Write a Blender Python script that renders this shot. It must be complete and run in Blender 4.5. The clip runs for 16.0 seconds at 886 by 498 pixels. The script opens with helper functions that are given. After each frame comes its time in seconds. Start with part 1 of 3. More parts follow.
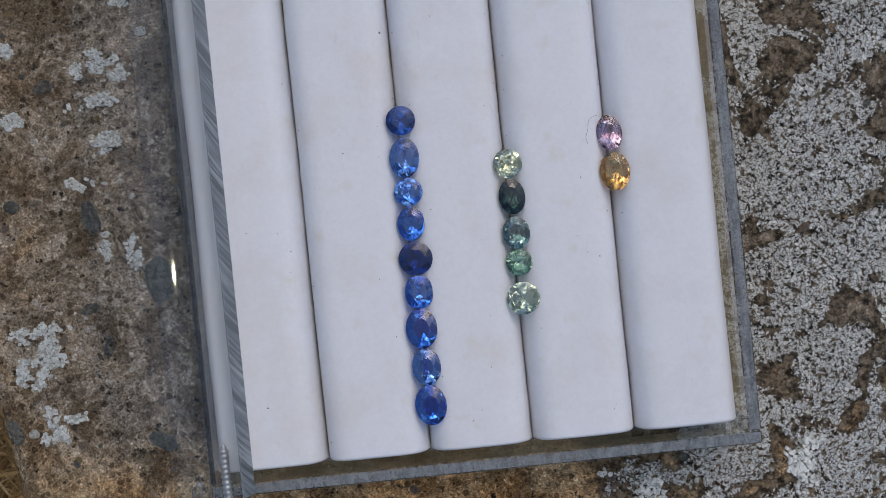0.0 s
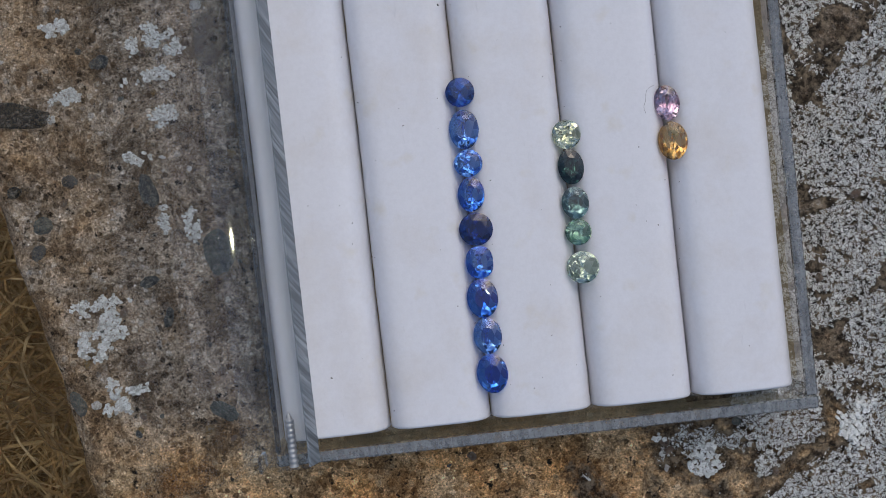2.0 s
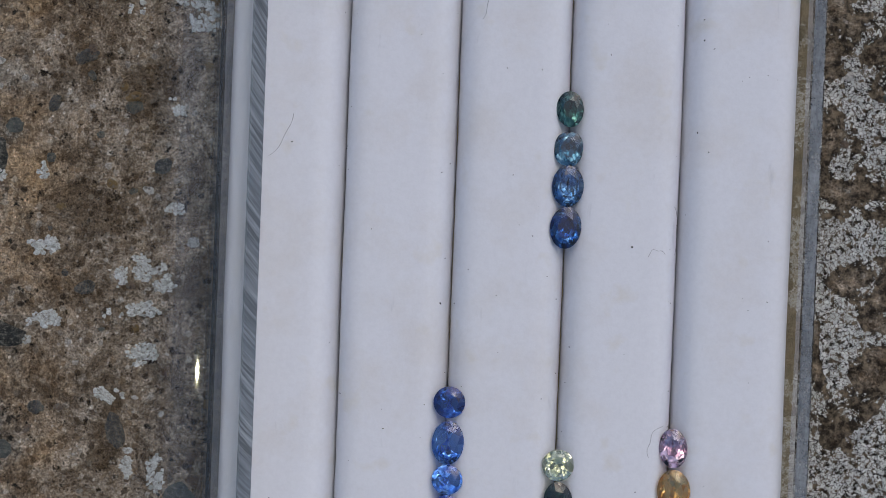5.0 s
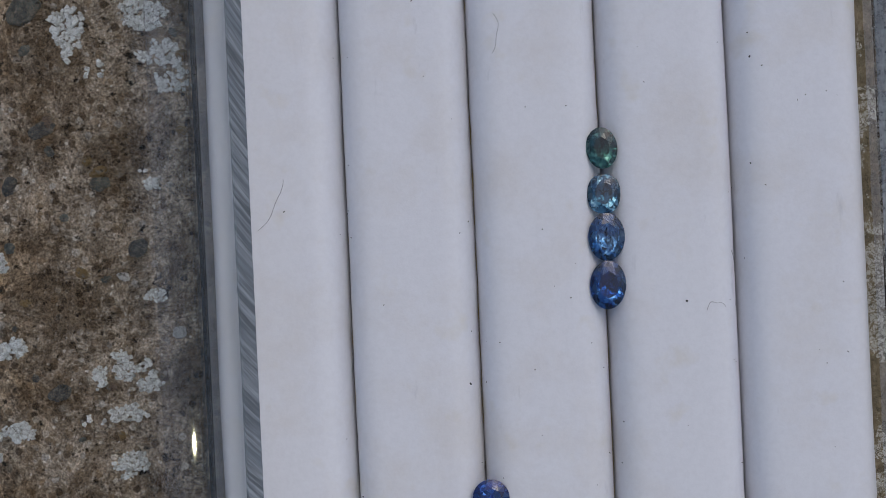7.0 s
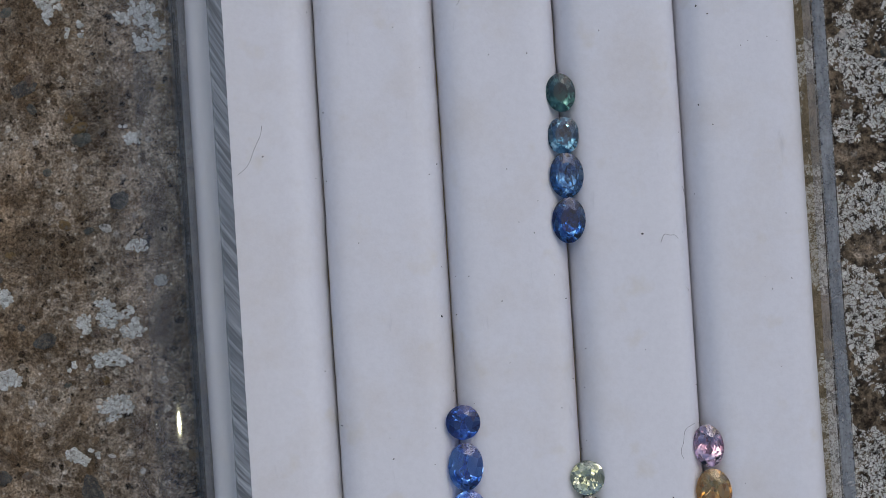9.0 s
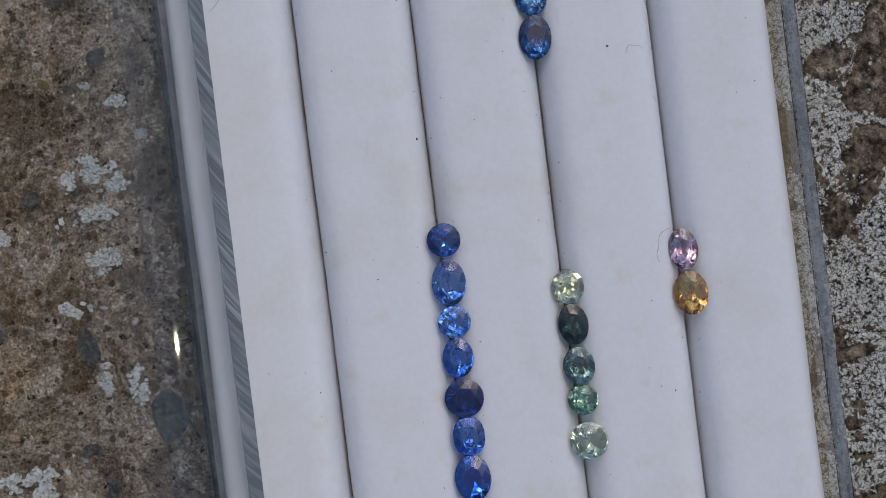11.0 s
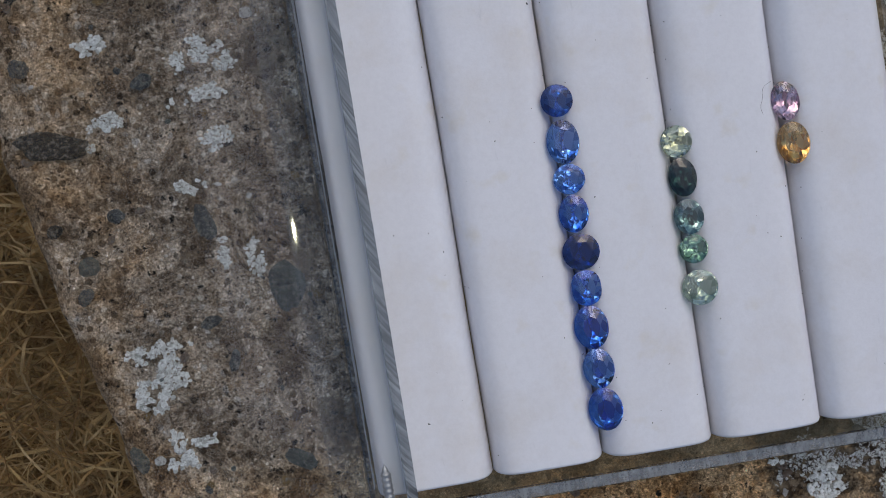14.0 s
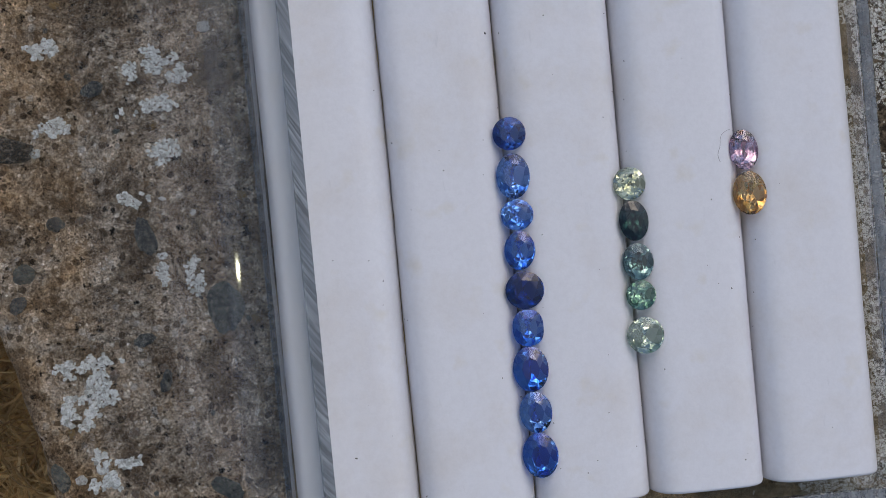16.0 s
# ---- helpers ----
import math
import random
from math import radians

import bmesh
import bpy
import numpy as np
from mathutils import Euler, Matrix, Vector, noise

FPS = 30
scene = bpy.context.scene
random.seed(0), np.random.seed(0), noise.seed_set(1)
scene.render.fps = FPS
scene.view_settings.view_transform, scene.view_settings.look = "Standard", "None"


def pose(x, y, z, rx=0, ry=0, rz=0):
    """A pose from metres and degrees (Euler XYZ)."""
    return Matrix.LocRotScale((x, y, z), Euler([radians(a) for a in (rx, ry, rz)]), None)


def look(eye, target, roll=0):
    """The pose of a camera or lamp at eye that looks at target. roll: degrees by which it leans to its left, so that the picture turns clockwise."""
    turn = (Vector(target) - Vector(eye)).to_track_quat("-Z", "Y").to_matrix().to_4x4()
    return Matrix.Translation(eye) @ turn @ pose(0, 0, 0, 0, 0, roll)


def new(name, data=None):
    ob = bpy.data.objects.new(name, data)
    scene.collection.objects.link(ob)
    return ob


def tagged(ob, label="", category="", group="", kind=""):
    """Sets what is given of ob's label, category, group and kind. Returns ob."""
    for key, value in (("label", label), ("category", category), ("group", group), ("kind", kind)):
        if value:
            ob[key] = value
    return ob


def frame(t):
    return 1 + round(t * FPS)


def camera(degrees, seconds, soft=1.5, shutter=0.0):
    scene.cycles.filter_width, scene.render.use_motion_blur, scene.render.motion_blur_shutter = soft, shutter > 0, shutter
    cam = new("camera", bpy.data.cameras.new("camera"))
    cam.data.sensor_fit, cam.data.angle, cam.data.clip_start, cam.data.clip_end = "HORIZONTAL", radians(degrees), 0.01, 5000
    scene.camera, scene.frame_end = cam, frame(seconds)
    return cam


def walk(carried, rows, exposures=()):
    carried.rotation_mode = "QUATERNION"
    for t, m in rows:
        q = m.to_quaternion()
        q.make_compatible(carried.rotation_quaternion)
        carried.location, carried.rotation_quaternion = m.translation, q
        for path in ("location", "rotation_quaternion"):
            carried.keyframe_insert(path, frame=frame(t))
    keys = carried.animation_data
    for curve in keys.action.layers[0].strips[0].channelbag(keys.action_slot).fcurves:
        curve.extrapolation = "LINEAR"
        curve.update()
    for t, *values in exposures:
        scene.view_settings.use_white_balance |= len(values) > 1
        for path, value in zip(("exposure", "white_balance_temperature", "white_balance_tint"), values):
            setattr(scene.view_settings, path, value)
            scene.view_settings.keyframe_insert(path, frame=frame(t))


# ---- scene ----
cam = camera(39.3, 16.0, soft=0.7)
METRES, EYE, TILT, LEAN, TURN = 0.24, 0.244, -90.0, 0.0, 0.0
ROWS = [
    (0.0, 0.0, 0.0, 0.0, -0.07, -0.66, 5.81),
    (0.5, -0.0353, 0.0011, 0.0058, 0.79, -1.15, 6.38),
    (1.0, -0.0684, -0.0075, 0.0115, 0.39, -1.74, 6.76),
    (1.5, -0.0581, -0.0063, 0.0088, 0.1, -2.06, 6.8),
    (2.0, -0.0455, -0.0104, 0.0098, -0.11, -2.31, 6.34),
    (2.5, -0.0377, -0.004, 0.0254, -0.05, -2.32, 5.73),
    (3.0, -0.0141, 0.0016, 0.0365, 0.65, -2.5, 4.51),
    (3.5, -0.0012, 0.0101, 0.0553, 1.8, -2.37, 3.36),
    (4.0, 0.003, 0.0075, 0.0895, 1.96, -2.79, 1.68),
    (4.5, 0.0247, 0.0325, 0.178, 3.58, -1.53, -2.73),
    (7.0, -0.0077, 0.19, 0.2398, 2.79, -0.03, 2.68),
    (7.5, -0.0064, 0.1876, 0.2372, 2.85, -0.07, 2.45),
    (8.0, -0.0124, 0.1743, 0.2092, 1.82, 0.46, 3.17),
    (10.5, -0.0307, 0.117, 0.1797, -0.27, 0.17, 4.13),
    (11.0, -0.0277, 0.1222, 0.0923, -0.4, -0.66, 7.04),
    (11.5, -0.0301, 0.1489, 0.0372, 0.1, -1.28, 8.61),
    (12.0, -0.0415, 0.1587, 0.0225, 0.28, -1.42, 9.72),
    (12.5, -0.0641, 0.1497, 0.0214, 0.38, -2.01, 10.63),
    (13.0, -0.0941, 0.1333, 0.0375, -0.28, -2.88, 10.08),
    (13.5, -0.1255, 0.1022, 0.0669, -0.8, -4.38, 9.41),
    (14.0, -0.1318, 0.0887, 0.0701, -1.92, -4.7, 9.21),
    (14.5, -0.1134, 0.095, 0.0461, -2.2, -3.46, 8.12),
    (15.0, -0.12, 0.0867, 0.025, -2.62, -0.37, 5.37),
    (15.5, -0.0914, 0.0998, 0.0415, -2.07, -1.34, 5.29),
    (16.0, -0.0936, 0.1112, 0.043, -1.61, -1.84, 5.39),
]
walk(cam, [(t, pose(0, 0, EYE, TILT, LEAN, TURN) @ pose(METRES * x, METRES * y, METRES * z, 90 + pitch, roll, yaw)) for t, x, y, z, yaw, pitch, roll in ROWS],
     exposures=[(0, -0.08), (4.5, -0.12), (7, -0.29), (10.5, -0.27), (12.5, -0.21), (16, -0.16)])

# ---- light: an overcast sky, its brightest part high on the right ----
scene.view_settings.exposure = 0.0
world = bpy.data.worlds.new("overcast_sky")
scene.world = world
world.use_nodes = True
wn = world.node_tree.nodes
sky = wn.new("ShaderNodeTexSky")
sky.sky_type, sky.sun_disc = "NISHITA", False
sky.sun_elevation, sky.sun_rotation = radians(53), radians(30)
sky.air_density, sky.dust_density, sky.ozone_density = 0.8, 3.0, 1.0
wn["Background"].inputs["Strength"].default_value = 0.136
world.node_tree.links.new(sky.outputs["Color"], wn["Background"].inputs["Color"])

sun = new("sun", bpy.data.lights.new("sun", "SUN"))
sun.data.energy, sun.data.angle, sun.data.color = 0.25, radians(125), (0.76, 0.94, 1.0)
sun.matrix_world = look((0.55, 0.95, 1.45), (0, 0, 0))

# the small torch beside the lens, whose glint shows in the hinge
torch = new("torch_light", bpy.data.lights.new("torch_light", "POINT"))
torch.data.energy, torch.data.shadow_soft_size, torch.data.color = 0.14, 0.003, (1.0, 0.93, 0.62)
torch.location = (-0.012, -0.004, 0.262)


# ---- materials ----
class Nodes:
    """A short way to write node materials."""

    def __init__(self, name):
        self.mat = bpy.data.materials.new(name)
        self.mat.use_nodes = True
        self.tree = self.mat.node_tree
        self.bsdf = self.tree.nodes["Principled BSDF"]

    def add(self, kind, **values):
        node = self.tree.nodes.new("ShaderNode" + kind)
        for key, value in values.items():
            setattr(node, key, value)
        return node

    def link(self, a, b):
        self.tree.links.new(a, b)

    def coords(self, scale=(1, 1, 1), turn=(0, 0, 0)):
        tex, m = self.add("TexCoord"), self.add("Mapping")
        m.inputs["Scale"].default_value, m.inputs["Rotation"].default_value = scale, turn
        self.link(tex.outputs["Object"], m.inputs["Vector"])
        return m.outputs["Vector"]

    def noise(self, at, scale, detail=4, rough=0.55, warp=0.0):
        n = self.add("TexNoise")
        n.inputs["Scale"].default_value, n.inputs["Detail"].default_value = scale, detail
        n.inputs["Roughness"].default_value, n.inputs["Distortion"].default_value = rough, warp
        self.link(at, n.inputs["Vector"])
        return n.outputs["Fac"]

    def cells(self, at, scale, feature="F1"):
        v = self.add("TexVoronoi", feature=feature)
        v.inputs["Scale"].default_value = scale
        self.link(at, v.inputs["Vector"])
        return v

    def ramp(self, fac, stops):
        r = self.add("ValToRGB")
        while len(r.color_ramp.elements) < len(stops):
            r.color_ramp.elements.new(0.5)
        for e, (p, c) in zip(r.color_ramp.elements, stops):
            e.position = p
            e.color = (*c, 1) if isinstance(c, tuple) else (c, c, c, 1)
        self.link(fac, r.inputs["Fac"])
        return r.outputs["Color"]

    def mix(self, fac, a, b, blend="MIX"):
        m = self.add("Mix", data_type="RGBA", blend_type=blend)
        for value, socket in ((fac, m.inputs[0]), (a, m.inputs[6]), (b, m.inputs[7])):
            if isinstance(value, (int, float)):
                socket.default_value = value
            elif isinstance(value, tuple):
                socket.default_value = (*value, 1)
            else:
                self.link(value, socket)
        return m.outputs[2]

    def sum(self, a, b, how="ADD"):
        m = self.add("Math", operation=how)
        for value, socket in ((a, m.inputs[0]), (b, m.inputs[1])):
            if isinstance(value, (int, float)):
                socket.default_value = value
            else:
                self.link(value, socket)
        return m.outputs[0]

    def bump(self, height, distance, strength=1.0):
        b = self.add("Bump")
        b.inputs["Distance"].default_value, b.inputs["Strength"].default_value = distance, strength
        self.link(height, b.inputs["Height"])
        self.link(b.outputs["Normal"], self.bsdf.inputs["Normal"])

    def done(self, colour=None, rough=0.5, **more):
        if colour is not None:
            if isinstance(colour, tuple):
                self.bsdf.inputs["Base Color"].default_value = (*colour, 1)
            else:
                self.link(colour, self.bsdf.inputs["Base Color"])
        if isinstance(rough, float):
            self.bsdf.inputs["Roughness"].default_value = rough
        else:
            self.link(rough, self.bsdf.inputs["Roughness"])
        for key, value in more.items():
            self.bsdf.inputs[key.replace("_", " ")].default_value = value
        return self.mat


def concrete_material():
    n = Nodes("weathered_concrete")
    at = n.coords()

    def warp(scale, amount):
        w, jig = n.add("VectorMath", operation="MULTIPLY_ADD"), n.add("TexNoise")
        jig.inputs["Scale"].default_value, jig.inputs["Detail"].default_value = scale, 3
        n.link(at, jig.inputs["Vector"])
        n.link(jig.outputs["Color"], w.inputs[0])
        w.inputs[1].default_value = (amount, amount, amount)
        n.link(at, w.inputs[2])
        return w.outputs[0]

    def part_of(cell, i):
        sep = n.add("SeparateColor")
        n.link(cell.outputs["Color"], sep.inputs[0])
        return sep.outputs[i]

    warped = warp(1000, 0.0008)
    big, small = n.cells(warped, 620), n.cells(warped, 1450)
    # cement paste, mottled at three scales
    paste = n.ramp(n.noise(at, 1000, 6, 0.8), [(0.30, (0.022, 0.016, 0.011)), (0.41, (0.16, 0.12, 0.082)), (0.52, (0.43, 0.355, 0.27)), (0.66, (0.82, 0.74, 0.62))])
    paste = n.mix(0.48, paste, n.ramp(n.noise(at, 170, 5, 0.7), [(0.35, (0.12, 0.090, 0.062)), (0.62, (0.48, 0.41, 0.33))]))
    # sand and grit set in it
    grains = n.ramp(part_of(big, 0), [(0.0, (0.028, 0.020, 0.014)), (0.15, (0.10, 0.070, 0.045)), (0.4, (0.24, 0.175, 0.115)), (0.68, (0.36, 0.29, 0.22)), (0.88, (0.37, 0.35, 0.32)), (1.0, (0.62, 0.57, 0.49))])
    fines = n.ramp(part_of(small, 1), [(0.0, (0.030, 0.022, 0.015)), (0.25, (0.15, 0.108, 0.070)), (0.6, (0.32, 0.25, 0.185)), (0.9, (0.44, 0.39, 0.33)), (1.0, (0.80, 0.76, 0.68))])
    rough_tone = n.ramp(n.noise(at, 2600, 4, 0.7), [(0.3, 0.40), (0.68, 2.1)])
    in_fine = n.sum(n.ramp(small.outputs["Distance"], [(0.34, 1.0), (0.46, 0.0)]), n.ramp(part_of(small, 2), [(0.18, 0.0), (0.22, 0.8)]), "MULTIPLY")
    in_big = n.sum(n.ramp(big.outputs["Distance"], [(0.36, 1.0), (0.44, 0.0)]), n.ramp(part_of(big, 2), [(0.42, 0.0), (0.45, 0.85)]), "MULTIPLY")
    base = n.mix(in_big, n.mix(in_fine, paste, fines), grains)
    base = n.mix(1.0, base, rough_tone, "MULTIPLY")
    seams = n.ramp(n.cells(warped, 620, "DISTANCE_TO_EDGE").outputs["Distance"], [(0.0, 0.55), (0.10, 0.0)])
    base = n.mix(n.sum(seams, n.ramp(n.noise(at, 210, 4), [(0.45, 0.0), (0.6, 1.0)]), "MULTIPLY"), base, (0.055, 0.042, 0.030))
    xyz = n.add("SeparateXYZ")
    n.link(at, xyz.inputs[0])
    rim = n.add("MapRange", interpolation_type="SMOOTHSTEP")
    for i, v in ((1, -0.060), (2, -0.080), (3, 0.0), (4, 0.9)):
        rim.inputs[i].default_value = v
    n.link(n.sum(xyz.outputs[0], n.sum(n.noise(at, 60, 4), 0.02, "MULTIPLY")), rim.inputs[0])
    front = n.add("MapRange", interpolation_type="SMOOTHSTEP")
    for i, v in ((1, -0.030), (2, -0.050), (3, 0.0), (4, 1.0)):
        front.inputs[i].default_value = v
    n.link(xyz.outputs[1], front.inputs[0])
    warm = n.sum(rim.outputs[0], front.outputs[0], "MAXIMUM")
    ochre = n.ramp(n.noise(at, 75, 5, 0.6, 0.4), [(0.40, 0.0), (0.66, 0.65)])
    base = n.mix(n.sum(ochre, n.sum(warm, 0.2), "MULTIPLY"), base, n.mix(1.0, base, (1.30, 0.95, 0.54), "MULTIPLY"))
    base = n.mix(n.sum(front.outputs[0], 0.7, "MULTIPLY"), base, n.mix(1.0, base, (1.75, 1.42, 0.92), "MULTIPLY"))
    dark = n.ramp(n.noise(at, 85, 9, 0.76, 0.5), [(0.45, 0.0), (0.56, 0.85)])
    base = n.mix(dark, base, n.mix(1.0, base, (0.25, 0.21, 0.165), "MULTIPLY"))
    pits = n.ramp(n.noise(at, 480, 5, 0.65), [(0.34, 1.0), (0.40, 0.0)])
    base = n.mix(pits, base, (0.014, 0.011, 0.008))
    # crusted pale lichen, dense on the right of the slab
    rise = n.add("MapRange", interpolation_type="SMOOTHSTEP")
    for i, v in ((1, -0.02), (2, 0.058), (3, -1.0), (4, 0.12)):
        rise.inputs[i].default_value = v
    n.link(xyz.outputs[0], rise.inputs[0])
    on_right = n.ramp(n.sum(rise.outputs[0], 0.75), [(0.0, 0.0), (0.02, 1.0)])
    broad = n.sum(n.sum(n.noise(at, 75, 4, 0.55, 0.9), 0.5, "SUBTRACT"), 3.2, "MULTIPLY")
    ragged = n.sum(n.sum(n.noise(at, 260, 7, 0.72, 0.6), 0.5, "SUBTRACT"), 1.1, "MULTIPLY")
    patch = n.sum(n.sum(n.sum(broad, ragged), 0.75), rise.outputs[0])
    loose = warp(900, 0.0016)
    areole, joint = n.cells(loose, 1350), n.cells(loose, 1350, "DISTANCE_TO_EDGE")
    fine, fine_joint = n.cells(loose, 2700), n.cells(loose, 2700, "DISTANCE_TO_EDGE")
    keep = n.ramp(n.sum(patch, n.sum(part_of(areole, 1), 0.16, "MULTIPLY")), [(0.89, 0.0), (0.90, 1.0)])
    keep2 = n.ramp(n.sum(patch, n.sum(part_of(fine, 2), 0.62, "MULTIPLY")), [(1.06, 0.0), (1.07, 1.0)])
    plates = n.sum(keep, n.ramp(joint.outputs["Distance"], [(0.02, 0.0), (0.07, 1.0)]), "MULTIPLY")
    crumbs = n.sum(keep2, n.ramp(fine_joint.outputs["Distance"], [(0.07, 0.0), (0.15, 1.0)]), "MULTIPLY")
    holes = n.ramp(n.noise(at, 1150, 4, 0.7), [(0.44, 0.0), (0.475, 1.0)])
    crust = n.sum(n.sum(plates, crumbs, "MAXIMUM"), holes, "MULTIPLY")
    soot = n.ramp(patch, [(0.25, 0.0), (0.62, 0.92)])
    base = n.mix(n.sum(soot, on_right, "MULTIPLY"), base, n.mix(n.ramp(n.noise(at, 700, 5, 0.7), [(0.44, 0.0), (0.62, 1.0)]), (0.014, 0.011, 0.008), (0.24, 0.19, 0.13)))
    white = n.mix(part_of(areole, 0), (0.74, 0.75, 0.71), (0.95, 0.96, 0.93))
    white = n.mix(n.ramp(n.noise(at, 1900, 3), [(0.35, 0.35), (0.55, 0.0)]), white, (0.36, 0.36, 0.33))
    colour = n.mix(n.sum(crust, on_right, "MULTIPLY"), base, white)
    height = n.sum(n.sum(n.noise(at, 650, 6, 0.65), n.sum(big.outputs["Distance"], -0.45, "MULTIPLY")), n.sum(n.sum(crust, on_right, "MULTIPLY"), 0.4, "MULTIPLY"))
    n.bump(height, 0.0011, 1.0)
    return n.done(colour, 0.9, Specular_IOR_Level=0.2)


def pebble_material(name, low, high):
    n = Nodes(name)
    at = n.coords()
    colour = n.ramp(n.noise(at, 420, 7, 0.75), [(0.3, low), (0.72, high)])
    colour = n.mix(n.ramp(n.noise(at, 1300, 5, 0.7), [(0.50, 0.0), (0.60, 0.8)]), colour, (0.24, 0.225, 0.195))
    colour = n.mix(n.ramp(n.noise(at, 900, 4, 0.7), [(0.32, 0.8), (0.42, 0.0)]), colour, (0.012, 0.011, 0.010))
    n.bump(n.noise(at, 900, 6, 0.7), 0.0010, 1.0)
    return n.done(colour, 0.85, Specular_IOR_Level=0.2)


def lichen_material():
    n = Nodes("white_lichen_crust")
    at = n.coords()
    geo = n.add("NewGeometry")
    colour = n.ramp(geo.outputs["Random Per Island"], [(0.0, (0.46, 0.46, 0.42)), (0.3, (0.74, 0.75, 0.71)), (1.0, (0.93, 0.94, 0.91))])
    colour = n.mix(n.ramp(n.noise(at, 2200, 4, 0.7), [(0.36, 0.7), (0.48, 0.0)]), colour, (0.20, 0.19, 0.165))
    n.bump(n.noise(at, 1800, 4), 0.0004, 0.9)
    return n.done(colour, 0.9)


def foam_material():
    n = Nodes("white_foam")
    at = n.coords()
    soil = n.ramp(n.noise(at, 55, 6, 0.65), [(0.48, 0.0), (0.75, 0.7)])
    colour = n.mix(soil, (0.775, 0.785, 0.825), (0.70, 0.675, 0.655))
    colour = n.mix(n.ramp(n.noise(at, 160, 3, 0.5), [(0.62, 0.0), (0.76, 0.4)]), colour, (0.68, 0.64, 0.54))
    colour = n.mix(n.ramp(n.noise(n.coords((1.0, 0.25, 1.0)), 420, 4, 0.6), [(0.68, 0.0), (0.78, 0.4)]), colour, (0.52, 0.53, 0.56))
    colour = n.mix(1.0, colour, n.ramp(n.noise(at, 1100, 5, 0.7), [(0.35, 0.96), (0.6, 1.0)]), "MULTIPLY")
    n.bump(n.noise(at, 2200, 4, 0.65), 0.00015, 0.15)
    return n.done(colour, 0.8, Specular_IOR_Level=0.2)


def acrylic_material():
    n = Nodes("clear_acrylic")
    return n.done((0.94, 0.95, 0.955), 0.0, IOR=1.47, Transmission_Weight=1.0)


def sheet_material(name, rough, gloss):
    """Clear sheet: light goes straight through, with a surface gloss."""
    n = Nodes(name)
    through_part, shine, both, fres = n.add("BsdfTransparent"), n.add("BsdfGlossy"), n.add("MixShader"), n.add("LayerWeight")
    through_part.inputs["Color"].default_value = (0.95, 0.96, 0.965, 1)
    fres.inputs["Blend"].default_value = 0.5
    mirror = n.sum(n.sum(n.sum(fres.outputs["Facing"], 5.0, "POWER"), 0.6, "MULTIPLY"), 0.042)
    worn = n.ramp(n.noise(n.coords((0.3, 6.0, 1.0)), 900, 4, 0.7), [(0.35, rough * 0.7), (0.7, rough * 1.5)])
    n.link(worn, shine.inputs["Roughness"])
    n.link(n.sum(mirror, gloss, "MULTIPLY"), both.inputs[0])
    n.link(through_part.outputs[0], both.inputs[1])
    n.link(shine.outputs[0], both.inputs[2])
    n.link(both.outputs[0], n.tree.nodes["Material Output"].inputs["Surface"])
    return n.mat


def frosted_material():
    """Sawn, dusty top of a clear wall: half clear, half dull grey."""
    n = Nodes("frosted_wall_top")
    clear_part, dull, both = n.add("BsdfTransparent"), n.add("BsdfDiffuse"), n.add("MixShader")
    at = n.coords()
    tone = n.ramp(n.noise(n.coords((1.0, 0.2, 1.0)), 700, 5, 0.7), [(0.3, (0.13, 0.145, 0.16)), (0.7, (0.36, 0.385, 0.41))])
    n.link(tone, dull.inputs["Color"])
    n.link(n.ramp(n.noise(at, 500, 5, 0.7), [(0.35, 0.35), (0.65, 0.8)]), both.inputs[0])
    n.link(clear_part.outputs[0], both.inputs[1])
    n.link(dull.outputs[0], both.inputs[2])
    n.link(both.outputs[0], n.tree.nodes["Material Output"].inputs["Surface"])
    return n.mat


def sawn_material():
    n = Nodes("sawn_acrylic_edge")
    slant = n.add("Mapping")
    slant.inputs["Scale"].default_value = (1.0, 0.035, 0.0)
    n.link(n.coords(turn=(0, 0, radians(-26))), slant.inputs["Vector"])
    at = slant.outputs["Vector"]
    lines = n.noise(at, 2600, 3, 0.6)
    broad = n.noise(at, 420, 3)
    colour = n.mix(n.ramp(lines, [(0.40, 0.0), (0.66, 1.0)]), (0.08, 0.095, 0.11), (0.34, 0.38, 0.42))
    colour = n.mix(n.ramp(broad, [(0.4, 0.0), (0.65, 0.65)]), colour, (0.13, 0.16, 0.19))
    n.bump(lines, 0.0002, 0.6)
    return n.done(colour, 0.45)


def gem_material(name, colour):
    """Cut stone: facets coloured darker or paler at random to paint in reflections and sparkle."""
    n = Nodes(name)
    geo = n.add("NewGeometry")
    # deep paints dark reflections into facets, pale the bright flashes; colour is the stone's own
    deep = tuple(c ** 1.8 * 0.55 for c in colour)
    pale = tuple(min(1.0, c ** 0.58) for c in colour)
    facet_shading = n.ramp(geo.outputs["Random Per Island"], [(0.0, deep), (0.18, deep), (0.34, colour), (0.58, colour), (0.82, pale), (1.0, pale)])
    return n.done(facet_shading, 0.0, IOR=1.77, Transmission_Weight=1.0, Specular_IOR_Level=0.08)


def plain_material(name, low, high, scale, rough, metal=0.0):
    n = Nodes(name)
    colour = n.ramp(n.noise(n.coords(), scale, 5, 0.6), [(0.35, low), (0.68, high)])
    return n.done(colour, rough, Metallic=metal)


